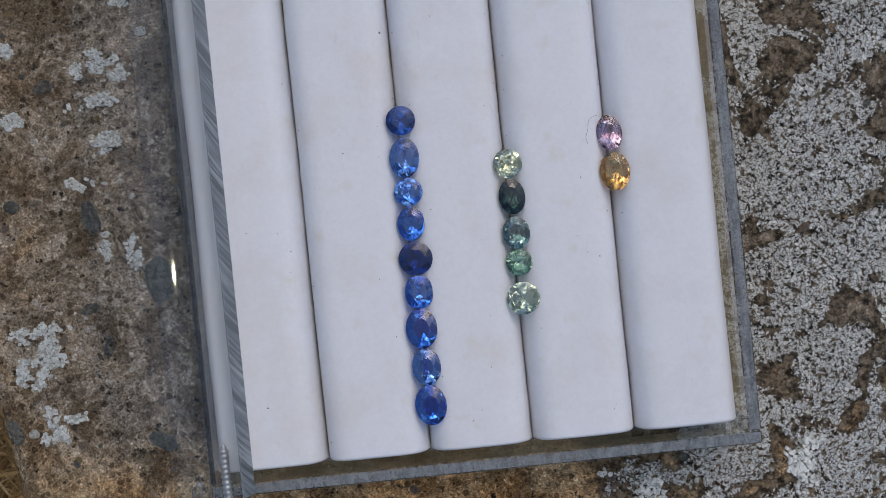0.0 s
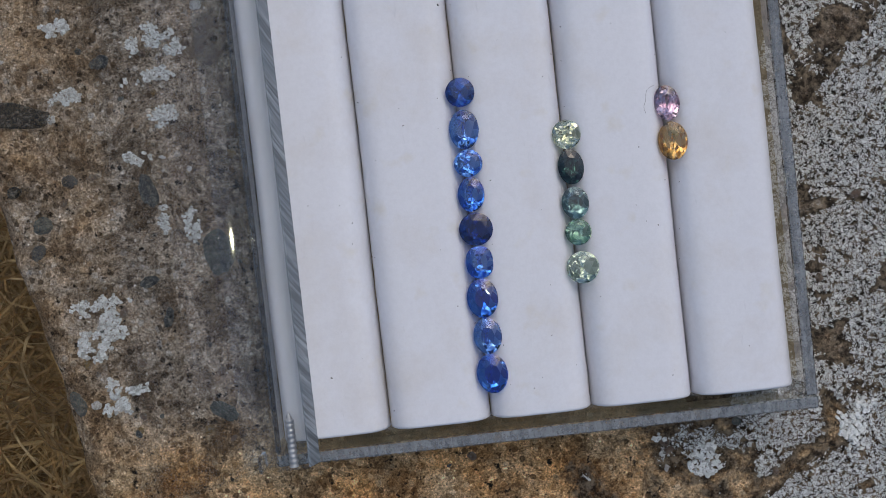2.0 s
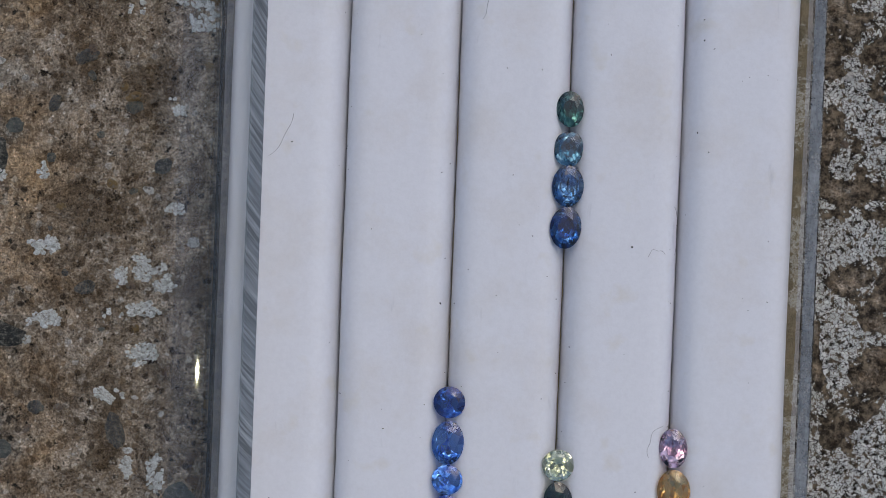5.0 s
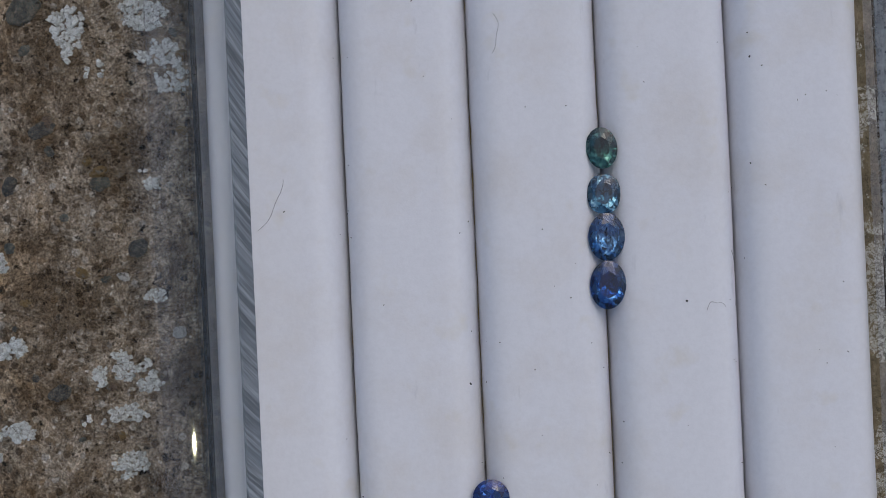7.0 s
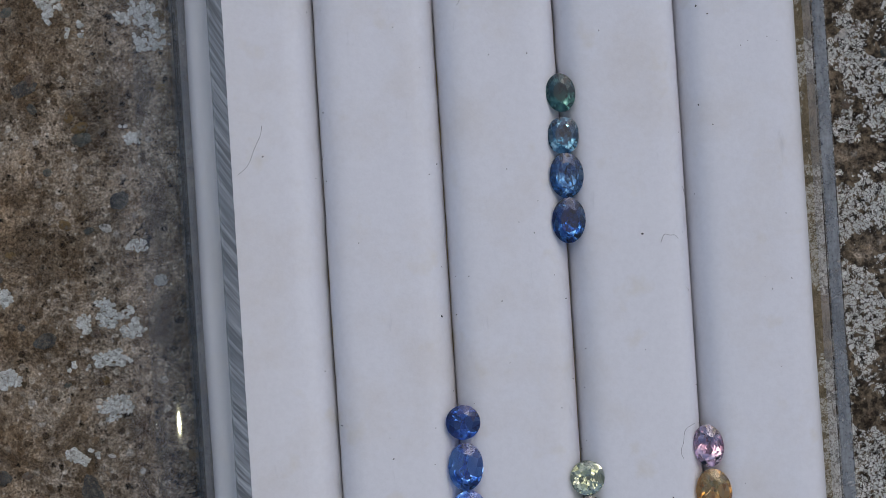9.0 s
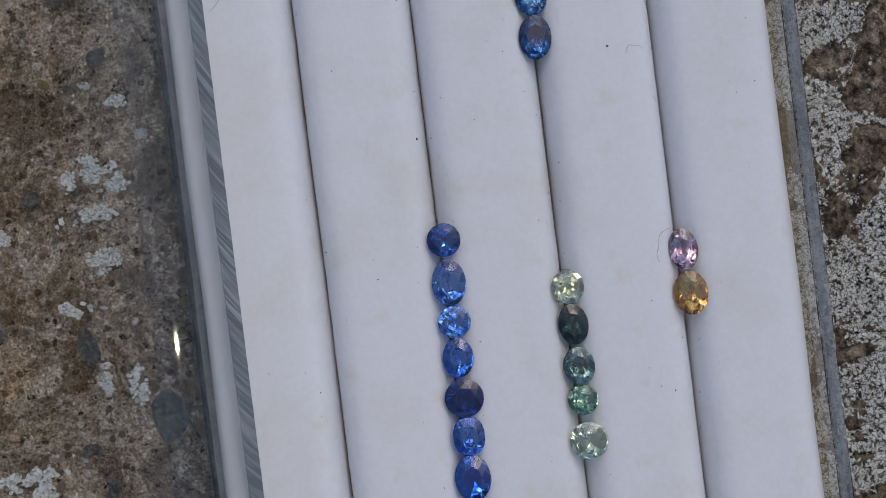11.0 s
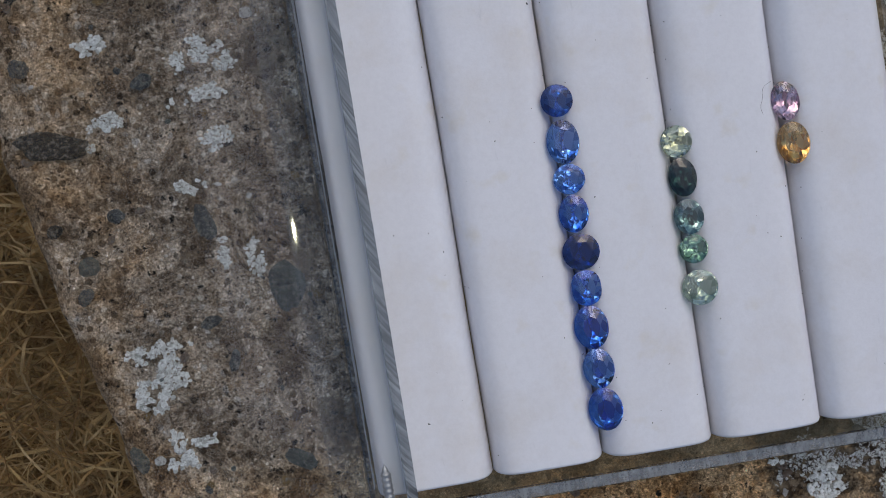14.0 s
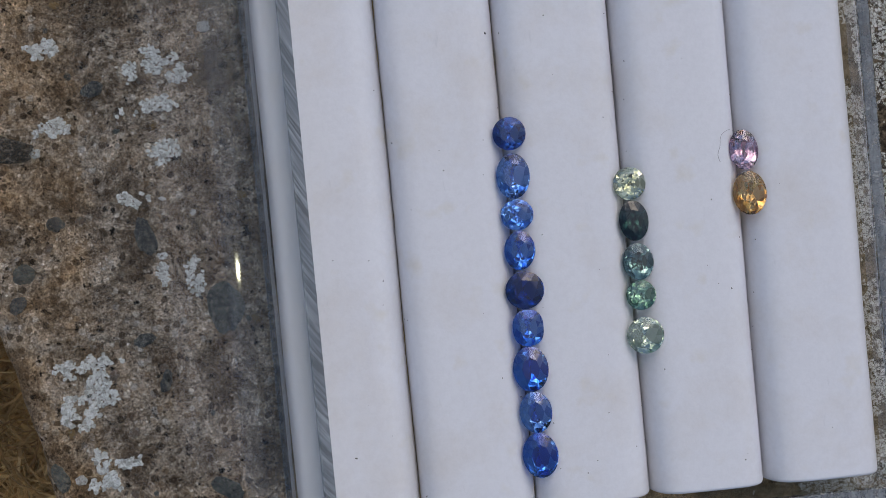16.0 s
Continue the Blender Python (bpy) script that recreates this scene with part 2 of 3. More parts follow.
CONCRETE = concrete_material()
SLATE = pebble_material("dark_slate", (0.036, 0.041, 0.042), (0.15, 0.158, 0.155))
GREENSTONE = pebble_material("grey_green_stone", (0.050, 0.060, 0.056), (0.185, 0.20, 0.185))
BLACK = pebble_material("black_flint", (0.014, 0.016, 0.016), (0.055, 0.060, 0.060))
QUARTZ = pebble_material("pale_quartz", (0.55, 0.53, 0.49), (0.80, 0.78, 0.74))
LICHEN = lichen_material()
FOAM = foam_material()
ACRYLIC = acrylic_material()
SHEET = sheet_material("clear_sheet", 0.02, 1.0)
FOLD = sheet_material("worn_clear_fold", 0.035, 0.9)
SAWN = sawn_material()
FROSTED = frosted_material()
BACKING = plain_material("tan_backing_card", (0.36, 0.28, 0.15), (0.55, 0.46, 0.29), 300, 0.85)
PIN = plain_material("dull_steel", (0.30, 0.31, 0.32), (0.55, 0.56, 0.57), 900, 0.4, 0.6)
FIBRE = plain_material("dark_fibre", (0.14, 0.14, 0.15), (0.26, 0.26, 0.27), 500, 0.7)
DUST = plain_material("dark_dust", (0.02, 0.02, 0.025), (0.12, 0.11, 0.10), 800, 0.9)
SOIL = plain_material("dry_soil", (0.30, 0.175, 0.060), (0.58, 0.35, 0.125), 35, 0.95)


def hay_material():
    n = Nodes("dry_grass")
    geo = n.add("NewGeometry")
    colour = n.ramp(geo.outputs["Random Per Island"], [(0.0, (0.40, 0.22, 0.07)), (0.4, (0.58, 0.36, 0.13)), (0.75, (0.70, 0.47, 0.19)), (1.0, (0.82, 0.60, 0.30))])
    colour = n.mix(n.ramp(n.noise(n.coords(), 34, 4), [(0.40, 0.0), (0.60, 0.9)]), colour, n.mix(1.0, colour, (0.36, 0.30, 0.24), "MULTIPLY"))
    return n.done(colour, 0.85)


HAY = hay_material()


# ---- helpers for meshes ----
def mesh_object(name, verts, faces, material, parent=None, smooth=False, label=""):
    me = bpy.data.meshes.new(name)
    me.from_pydata(verts, [], faces)
    me.materials.append(material)
    if smooth:
        me.shade_smooth()
    ob = new(name, me)
    if parent:
        ob.parent = parent
    return tagged(ob, label)


def part(name, bm, material, parent, label="", smooth=False):
    """Links a bmesh as one mesh object under a thing or a part."""
    me = bpy.data.meshes.new(name)
    bm.normal_update()
    bm.to_mesh(me)
    bm.free()
    me.materials.append(material)
    if smooth:
        me.shade_smooth()
    ob = new(name, me)
    if parent:
        ob.parent = parent
    return tagged(ob, label)


def slab_box(x0, x1, y0, y1, z0, z1, bevel=0.0002):
    bm = bmesh.new()
    bmesh.ops.create_cube(bm, size=1, matrix=Matrix.Translation(((x0 + x1) / 2, (y0 + y1) / 2, (z0 + z1) / 2)) @ Matrix.Diagonal((x1 - x0, y1 - y0, z1 - z0, 1)))
    if bevel:
        bmesh.ops.bevel(bm, geom=list(bm.edges), offset=bevel, segments=2, affect="EDGES")
    return bm


def smooth_noise(x, y, scale, seed):
    """Value noise of numpy arrays, between -1 and 1."""
    rng = np.random.default_rng(seed)
    table = rng.uniform(-1, 1, (256, 256))
    u, v = x * scale + 1000.3, y * scale + 1000.7
    i, j = np.floor(u).astype(int), np.floor(v).astype(int)
    a, b = u - i, v - j
    a, b = a * a * (3 - 2 * a), b * b * (3 - 2 * b)
    i0, i1, j0, j1 = i % 256, (i + 1) % 256, j % 256, (j + 1) % 256
    return (table[i0, j0] * (1 - a) + table[i1, j0] * a) * (1 - b) + (table[i0, j1] * (1 - a) + table[i1, j1] * a) * b


# ---- ground and the concrete slab ----
DROP = 0.42


def edge_x(y):
    """The broken left edge of the slab."""
    y = np.asarray(y, float)
    return -0.0977 - 0.20 * y + 0.0008 * smooth_noise(y, y * 0, 55, 4) + 0.0008 * smooth_noise(y, y * 0, 210, 5)


def build_ground():
    xs = np.concatenate([-np.geomspace(0.6, 400, 24)[::-1], np.linspace(-0.55, 0.55, 45), np.geomspace(0.6, 400, 24)])
    gx, gy = np.meshgrid(xs, xs, indexing="ij")
    near = np.exp(-(gx**2 + gy**2) / 4)
    gz = -DROP - 0.02 + 0.012 * near * smooth_noise(gx, gy, 11, 21) + 0.006 * near * smooth_noise(gx, gy, 37, 22)
    k = len(xs)
    verts = np.stack([gx, gy, gz], -1).reshape(-1, 3).tolist()
    faces = [(i * k + j, (i + 1) * k + j, (i + 1) * k + j + 1, i * k + j + 1) for i in range(k - 1) for j in range(k - 1)]
    ob = mesh_object("ground", verts, faces, SOIL, smooth=True)
    tagged(ob, "brown soil under flattened dry grass", "ground", kind="structure")


def build_hay():
    """Flattened dry grass beside the slab: thin bent blades in tufts."""
    rng = np.random.default_rng(7)
    verts, faces = [], []
    for _ in range(420):
        cx, cy = rng.uniform(-0.46, -0.10), rng.uniform(-0.36, 0.40)
        lean, rise = rng.uniform(0, 2 * np.pi), rng.uniform(0.0, 0.05)
        for _ in range(100):
            a = lean + rng.normal(0, 0.5)
            px, py = cx + rng.normal(0, 0.018), cy + rng.normal(0, 0.018)
            length, wide = rng.uniform(0.02, 0.08), rng.uniform(0.0003, 0.0012)
            bend, z0, up = rng.normal(0, 1.1), -DROP - 0.01 + rng.uniform(0, 0.02), rise * rng.uniform(0.2, 1.2)
            start = len(verts)
            steps = 5
            for s in range(steps + 1):
                f = s / steps
                d = a + bend * f
                qx, qy = px + length * f * math.cos(d), py + length * f * math.sin(d)
                qz = z0 + up * math.sin(math.pi * min(f * 0.9 + 0.05, 1))
                w = wide * (1 - 0.75 * f)
                nx, ny = -math.sin(d) * w, math.cos(d) * w
                verts += [(qx - nx, qy - ny, qz), (qx + nx, qy + ny, qz + 0.0004)]
            for s in range(steps):
                b = start + 2 * s
                faces.append((b, b + 1, b + 3, b + 2))
    ob = mesh_object("dry_grass", verts, faces, HAY)
    tagged(ob, "tangled straw-brown dry grass on the soil beside the slab", "dry grass", kind="stuff")


def slab_height(x, y):
    z = 0.00045 * smooth_noise(x, y, 60, 11) + 0.00035 * smooth_noise(x, y, 170, 12) + 0.00028 * smooth_noise(x, y, 420, 13) + 0.00022 * smooth_noise(x, y, 900, 14)
    return z - 0.0007


def build_slab():
    side = [(0.0, -DROP - 0.03), (0.0, -0.2), (0.0, -0.08), (0.0, -0.04), (0.0, -0.02), (0.0, -0.011), (0.0, -0.007)]
    r = 0.0045
    s_top = np.concatenate([np.linspace(0.0, 0.060, 110), np.linspace(0.0625, 0.140, 24), np.linspace(0.1407, 0.215, 105), np.linspace(0.225, 0.42, 14)])
    ys = np.concatenate([np.linspace(-0.45, -0.10, 16), np.linspace(-0.0993, 0.150, 350), np.linspace(0.158, 0.55, 18)])
    s_all = np.concatenate([[p[0] for p in side], s_top])
    gs, gy = np.meshgrid(s_all, ys, indexing="ij")
    gx = edge_x(gy) + gs
    inner = np.clip(r - gs, 0, r)
    gz = -(r - np.sqrt(np.maximum(r * r - inner**2, 0))) + slab_height(gx, gy)
    for i, (_, z) in enumerate(side):
        gz[i, :] = z
        gx[i, :] += 0.0015 * smooth_noise(gy[i], gy[i] * 0 + z, 120, 31)
    n0, n1 = gs.shape
    verts = np.stack([gx, gy, gz], -1).reshape(-1, 3).tolist()
    faces = [(i * n1 + j, (i + 1) * n1 + j, (i + 1) * n1 + j + 1, i * n1 + j + 1) for i in range(n0 - 1) for j in range(n1 - 1)]
    ob = mesh_object("concrete_slab", verts, faces, CONCRETE, smooth=True)
    return tagged(ob, "weathered grey-brown concrete slab with exposed grit and pale lichen", "concrete slab", kind="structure")


def build_slab_body(slab):
    """The closed lower part of the slab, just inside its worn skin."""
    y0, y1 = -0.449, 0.549
    corners = [(-0.0977 - 0.20 * y + dx, y) for y, dx in ((y0, 0.004), (y0, 0.419), (y1, 0.419), (y1, 0.004))]
    bm = bmesh.new()
    low = [bm.verts.new((x, y, -DROP - 0.03)) for x, y in corners]
    high = [bm.verts.new((x, y, -0.004)) for x, y in corners]
    for i in range(4):
        j = (i + 1) % 4
        bm.faces.new((low[i], low[j], high[j], high[i]))
    bm.faces.new(high)
    part("slab_body", bm, CONCRETE, slab)


build_ground()
build_hay()
SLAB = build_slab()
build_slab_body(SLAB)


def pebble(x, y, length, width, turn, material, seed, proud=0.0004, parent=SLAB):
    """A flat broken chip set into the slab."""
    rng = random.Random(seed)
    bm = bmesh.new()
    n = 22
    rings = []
    rads = [1 + 0.24 * noise.noise((1.6 * math.cos(6.2832 * i / n) + seed, 1.6 * math.sin(6.2832 * i / n), seed * 0.37)) + rng.uniform(-0.06, 0.06) for i in range(n)]
    base = float(slab_height(np.array([x]), np.array([y]))[0])
    for scale, z in ((1.0, -0.0008), (1.0, proud * 0.35), (0.88, proud * 0.85), (0.5, proud + rng.uniform(0, 0.0002))):
        rings.append([bm.verts.new((length / 2 * rads[i] * scale * math.cos(2 * math.pi * i / n), width / 2 * rads[i] * scale * math.sin(2 * math.pi * i / n), z + base + 0.0002 + (rng.uniform(-0.0001, 0.0001) if z > 0 else 0))) for i in range(n)])
    for a, b in zip(rings, rings[1:]):
        for i in range(n):
            bm.faces.new((a[i], a[(i + 1) % n], b[(i + 1) % n], b[i]))
    bm.faces.new(rings[-1])
    bm.transform(pose(x, y, 0, 0, 0, turn))
    return part("pebble", bm, material, parent)


MM = 0.001
for i, (x, y, l, w, a, m) in enumerate((
    (-93.0, 28.0, 13.0, 5.2, -14, BLACK), (-68.7, 10.6, 7.2, 3.6, -78, SLATE), (-56.0, -3.0, 9.0, 6.2, -85, GREENSTONE),
    (-96.2, 42.3, 3.6, 3.4, 0, SLATE), (-95.2, 13.0, 2.9, 2.4, 10, BLACK), (-90.2, 5.8, 4.0, 3.4, 20, GREENSTONE),
    (-67.4, -15.2, 4.2, 1.9, 75, SLATE), (-75.2, 36.8, 4.2, 2.6, 20, SLATE), (-66.9, 70.7, 3.6, 2.4, 10, GREENSTONE),
    (-76.2, 79.9, 4.6, 2.6, 20, SLATE), (-78.1, 99.3, 6.0, 4.4, 30, GREENSTONE), (-55.0, 45.9, 2.3, 2.1, 0, QUARTZ),
    (-87.6, -30.5, 5.4, 2.6, -70, GREENSTONE), (-58.6, -35.0, 6.5, 3.2, -30, GREENSTONE), (-70.5, -7.6, 4.0, 2.2, 15, SLATE),
    (-84.0, 14.0, 3.2, 2.6, 0, SLATE), (-91.6, 0.5, 3.6, 2.4, 50, SLATE), (-61.0, 60.0, 3.6, 2.6, 40, SLATE))):
    pebble(x * MM, y * MM, l * MM, w * MM, a, m, 100 + i, 0.0011 if i == 0 else 0.0004)


OCHRE = pebble_material("ochre_stone", (0.16, 0.10, 0.045), (0.36, 0.25, 0.12))
PINKISH = pebble_material("brown_stone", (0.11, 0.075, 0.055), (0.28, 0.21, 0.165))
for i, (x, y, l, w, a, m) in enumerate((
    (-93.9, 58.7, 13.0, 6.0, 80, BLACK), (-82.0, 71.0, 3.2, 2.2, 70, SLATE), (-89.4, 66.6, 3.2, 2.8, 20, GREENSTONE), (-67.0, 72.6, 3.0, 1.6, 15, OCHRE))):
    pebble(x * MM, y * MM, l * MM, w * MM, a, m, 400 + i, 0.0005)
chips = random.Random(23)
for i in range(90):
    y = chips.uniform(-43, 108)
    x = chips.uniform(-93 - 0.2 * y, -50) if i < 62 else chips.uniform(57, 96)
    if i > 80:
        x, y = chips.uniform(-45, 50), chips.uniform(-62, -48)
    size = chips.uniform(0.9, 2.3)
    pebble(x * MM, y * MM, size * MM, size * chips.uniform(0.55, 0.95) * MM, chips.uniform(0, 180), chips.choice((SLATE, GREENSTONE, OCHRE, PINKISH, PINKISH, QUARTZ)), 500 + i, 0.0002)


def lichen_patch(x, y, size_x, size_y, cell, seed, cover=0.5, parent=SLAB):
    """A crust of small angular flakes, open at its rim."""
    rng = np.random.default_rng(seed)
    verts, faces = [], []
    nx, ny = int(size_x / cell) + 1, int(size_y / cell) + 1
    for i in range(-nx, nx + 1):
        for j in range(-ny, ny + 1):
            px = (i + 0.5 * (j % 2) + rng.uniform(-0.3, 0.3)) * cell
            py = (j * 0.87 + rng.uniform(-0.3, 0.3)) * cell
            r = math.hypot(px / (size_x / 2), py / (size_y / 2))
            hold = float(smooth_noise(np.array([x + px]), np.array([y + py]), 900, seed)[0]) * 0.55 + float(smooth_noise(np.array([x + px]), np.array([y + py]), 330, seed + 1)[0]) * 0.7
            if r > 0.92 + 1.0 * hold * (1.2 - cover) or hold < 0.25 - 0.85 * cover or rng.random() < 0.08:
                continue
            k = int(rng.integers(4, 7))
            rad = cell * rng.uniform(0.50, 1.05)
            turn = rng.uniform(0, 6.28)
            z = float(slab_height(np.array([x + px]), np.array([y + py]))[0]) + 0.0002
            b = len(verts)
            shape = [(turn + 2 * math.pi * q / k, rad * rng.uniform(0.62, 1.25)) for q in range(k)]
            top = rng.uniform(0.00012, 0.00035)
            for lift, scale in ((-0.0004, 1.0), (top, 0.92)):
                verts += [(x + px + d * scale * math.cos(a), y + py + d * scale * math.sin(a), z + lift) for a, d in shape]
            faces.append(tuple(range(b + k, b + 2 * k)))
            faces += [(b + q, b + (q + 1) % k, b + k + (q + 1) % k, b + k + q) for q in range(k)]
    if faces:
        mesh_object("lichen", verts, faces, LICHEN, parent)


for i, (x, y, sx, sy, cell, cover) in enumerate((
    (-83.2, -19.2, 6.5, 7.0, 1.25, 0.9), (-80.6, -11.6, 9.0, 6.0, 0.55, 0.4), (-79.2, -15.5, 4.5, 5.0, 0.6, 0.45), (-79.8, -30.2, 5.5, 7.0, 1.05, 0.75), (-76.3, -28.0, 6.5, 2.6, 0.6, 0.4),
    (-83.0, 44.3, 5.6, 3.2, 0.7, 0.55), (-69.6, 32.0, 5.0, 2.8, 0.65, 0.55), (-64.0, 33.0, 6.2, 2.6, 0.6, 0.5), (-64.0, 24.8, 4.4, 3.6, 0.55, 0.45), (-70.0, 17.4, 5.2, 2.6, 0.5, 0.4), (-62.5, 40.0, 6.0, 5.5, 0.5, 0.25), (-68.5, 38.6, 2.4, 3.6, 0.55, 0.4),
    (-60.2, 3.4, 3.0, 6.0, 0.6, 0.45), (-84.0, 30.3, 7.5, 3.0, 0.5, 0.35), (-88.0, 26.6, 4.6, 2.0, 0.6, 0.6), (-71.0, 96.0, 5.0, 8.0, 0.95, 0.7), (-66.5, 88.5, 4.5, 5.5, 0.7, 0.5), (-55.3, 89.5, 6.5, 8.0, 0.65, 0.45),
    (-58.5, 98.0, 6.0, 5.0, 0.6, 0.4), (-66.0, 4.0, 1.6, 5.0, 0.5, 0.3), (-92.0, -4.0, 2.2, 1.4, 0.5, 0.5), (68.4, -52.2, 9.0, 8.0, 1.0, 0.45), (36.0, -55.0, 6.0, 6.0, 0.9, 0.6), (26.0, -50.5, 5.0, 2.5, 0.9, 0.6), (-58.5, 52.0, 2.6, 2.0, 0.5, 0.4), (-84.3, 58.4, 2.6, 3.2, 0.5, 0.5), (-58.1, 71.3, 3.6, 3.4, 0.5, 0.3), (-92.5, 56.0, 2.5, 4.0, 0.5, 0.5))):
    lichen_patch(x * MM, y * MM, sx * MM, sy * MM, min(0.62, 0.8 * cell) * MM, 300 + 3 * i, cover)


# ---- the clear box with its white foam pad ----
LEFT, RIGHT, FRONT, BACK, TOP, WALL = -0.0461, 0.0541, -0.0434, 0.1580, 0.0198, 0.0023
STRIP_TOP, STRIP_IN = 0.0238, -0.0396
PITCH, FIRST = 0.0190, -0.0345
ROLL_LOW, ROLL_TOP, FOAM_FRONT, FOAM_BACK = 0.0128, 0.0196, -0.0391, 0.1535


def clear(ob):
    ob.visible_shadow = False
    return ob


def build_box():
    box = tagged(new("display_box"), "clear acrylic display box with its hinged lid open, lying on concrete", "display box")
    clear(part("floor_panel", slab_box(LEFT + 0.0010, RIGHT - WALL - 0.0001, FRONT + WALL + 0.0001, BACK - WALL - 0.0001, 0.0003, 0.0023), SHEET, box))
    clear(part("side_wall", slab_box(LEFT, LEFT + 0.0009, FRONT + WALL + 0.0001, BACK - WALL - 0.0001, 0.0003, TOP), ACRYLIC, box))
    clear(part("side_wall", slab_box(RIGHT - WALL, RIGHT, FRONT + WALL + 0.0001, BACK - WALL - 0.0001, 0.0003, TOP), ACRYLIC, box))
    clear(part("end_wall", slab_box(LEFT, RIGHT, FRONT, FRONT + WALL, 0.0003, TOP), ACRYLIC, box))
    clear(part("end_wall", slab_box(LEFT, RIGHT, BACK - WALL, BACK, 0.0003, TOP), ACRYLIC, box))
    for wall in list(box.children):
        if "wall" in wall.name:
            xs, ys = [v.co.x for v in wall.data.vertices], [v.co.y for v in wall.data.vertices]
            if min(xs) > 0 or max(xs) - min(xs) > 0.05:
                clear(part("sawn_rim", slab_box(min(xs) + 0.00025, max(xs) - 0.00025, min(ys) + 0.00025, max(ys) - 0.00025, TOP + 0.00004, TOP + 0.0001, 0.0), FROSTED, wall, "frosted grey sawn top"))
    # fixed strip over the hinge wall, with a slanting sawn edge
    bm = bmesh.new()
    outline = [(LEFT, TOP + 0.0002), (STRIP_IN + 0.0013, TOP + 0.0002), (STRIP_IN, STRIP_TOP), (LEFT + 0.0004, STRIP_TOP), (LEFT, STRIP_TOP - 0.0004)]
    ends = [[bm.verts.new((x, y, z)) for x, z in outline] for y in (FRONT, BACK)]
    for i in range(len(outline)):
        j = (i + 1) % len(outline)
        bm.faces.new((ends[0][i], ends[0][j], ends[1][j], ends[1][i]))
    bm.faces.new(ends[0][::-1])
    bm.faces.new(ends[1])
    bmesh.ops.recalc_face_normals(bm, faces=bm.faces)
    strip = clear(part("hinge_strip", bm, SHEET, box))
    bm = bmesh.new()
    rows = []
    count = 160
    for i in range(count + 1):
        y = FRONT + 0.0003 + (BACK - FRONT - 0.0006) * i / count
        off = 0.00006 * noise.noise((y * 900, 3, 1))
        rows.append([bm.verts.new((x + off, y, z)) for x, z in ((STRIP_IN + 0.0014, TOP + 0.0003), (STRIP_IN + 0.0008, TOP + 0.0022), (STRIP_IN + 0.00012, STRIP_TOP + 0.00005), (STRIP_IN - 0.00025, STRIP_TOP + 0.00006))])
    for a, b in zip(rows, rows[1:]):
        for k in range(3):
            bm.faces.new((a[k], b[k], b[k + 1], a[k + 1]))
    part("sawn_edge", bm, SAWN, strip, "grey edge with slanting saw marks")
    # hinge pins with ridged sleeves at the two ends
    for y0, y1 in ((FRONT + 0.0002, FRONT + 0.0105), (BACK - 0.0002, BACK - 0.0105)):
        bm = bmesh.new()
        n, steps = 12, 44
        prev = None
        for s in range(steps + 1):
            y = y0 + (y1 - y0) * s / steps
            r = 0.00075 + (0.00014 if s % 4 < 2 else 0.0)
            r *= max(0.12, min(1.0, (steps - s) / 7))
            ring = [bm.verts.new((-0.0428 + r * math.cos(2 * math.pi * k / n), y, 0.0219 + r * math.sin(2 * math.pi * k / n))) for k in range(n)]
            if prev:
                for k in range(n):
                    bm.faces.new((prev[k], prev[(k + 1) % n], ring[(k + 1) % n], ring[k]))
            prev = ring
        bmesh.ops.recalc_face_normals(bm, faces=bm.faces)
        part("hinge_pin", bm, PIN, box, "short ridged hinge pin", smooth=True)
    # the lid, leaning back from the hinge
    bm = slab_box(0.0, 0.097, FRONT + 0.0006, BACK - 0.0006, -0.0014, 0.0, 0.0005)
    bm.transform(pose(LEFT - 0.0003, 0, STRIP_TOP - 0.0026, 0, 0, 0) @ Matrix.Rotation(radians(-124), 4, "Y"))
    lid = clear(part("lid", bm, SHEET, box, "clear open lid, leaning back"))
    # the bent margin of the lid beside the hinge, which catches the torch
    bm = bmesh.new()
    arc = [radians(6.0 + 0.35 * a) for a in range(21)]
    fold_at, fold_r = (-0.0565, -0.0222), 0.045
    outline = [(fold_at[0] + fold_r * math.sin(a), fold_at[1] + fold_r * math.cos(a)) for a in arc]
    outline += [(fold_at[0] + (fold_r - 0.0006) * math.sin(a), fold_at[1] + (fold_r - 0.0006) * math.cos(a)) for a in arc[::-1]]
    ends = [[bm.verts.new((x, y, z)) for x, z in outline] for y in (FRONT + 0.0012, BACK - 0.0012)]
    for i in range(len(outline)):
        j = (i + 1) % len(outline)
        bm.faces.new((ends[0][i], ends[0][j], ends[1][j], ends[1][i]))
    for end in ends:
        bm.faces.new([bm.verts.new(v.co) for v in end])
    bmesh.ops.recalc_face_normals(bm, faces=bm.faces)
    fold = clear(part("hinge_fold", bm, FOLD, lid, "clear rounded hinge margin with fine scratches"))
    fold.data.polygons.foreach_set("use_smooth", [len(q.vertices) == 4 and abs(q.normal.z) > 0.8 for q in fold.data.polygons])
    bm = slab_box(LEFT - 0.0036, LEFT - 0.0028, FRONT - 0.0009, FRONT + 0.0022, 0.0140, 0.0200)
    clear(part("hinge_lug", bm, ACRYLIC, box))
    return box


BOX = build_box()


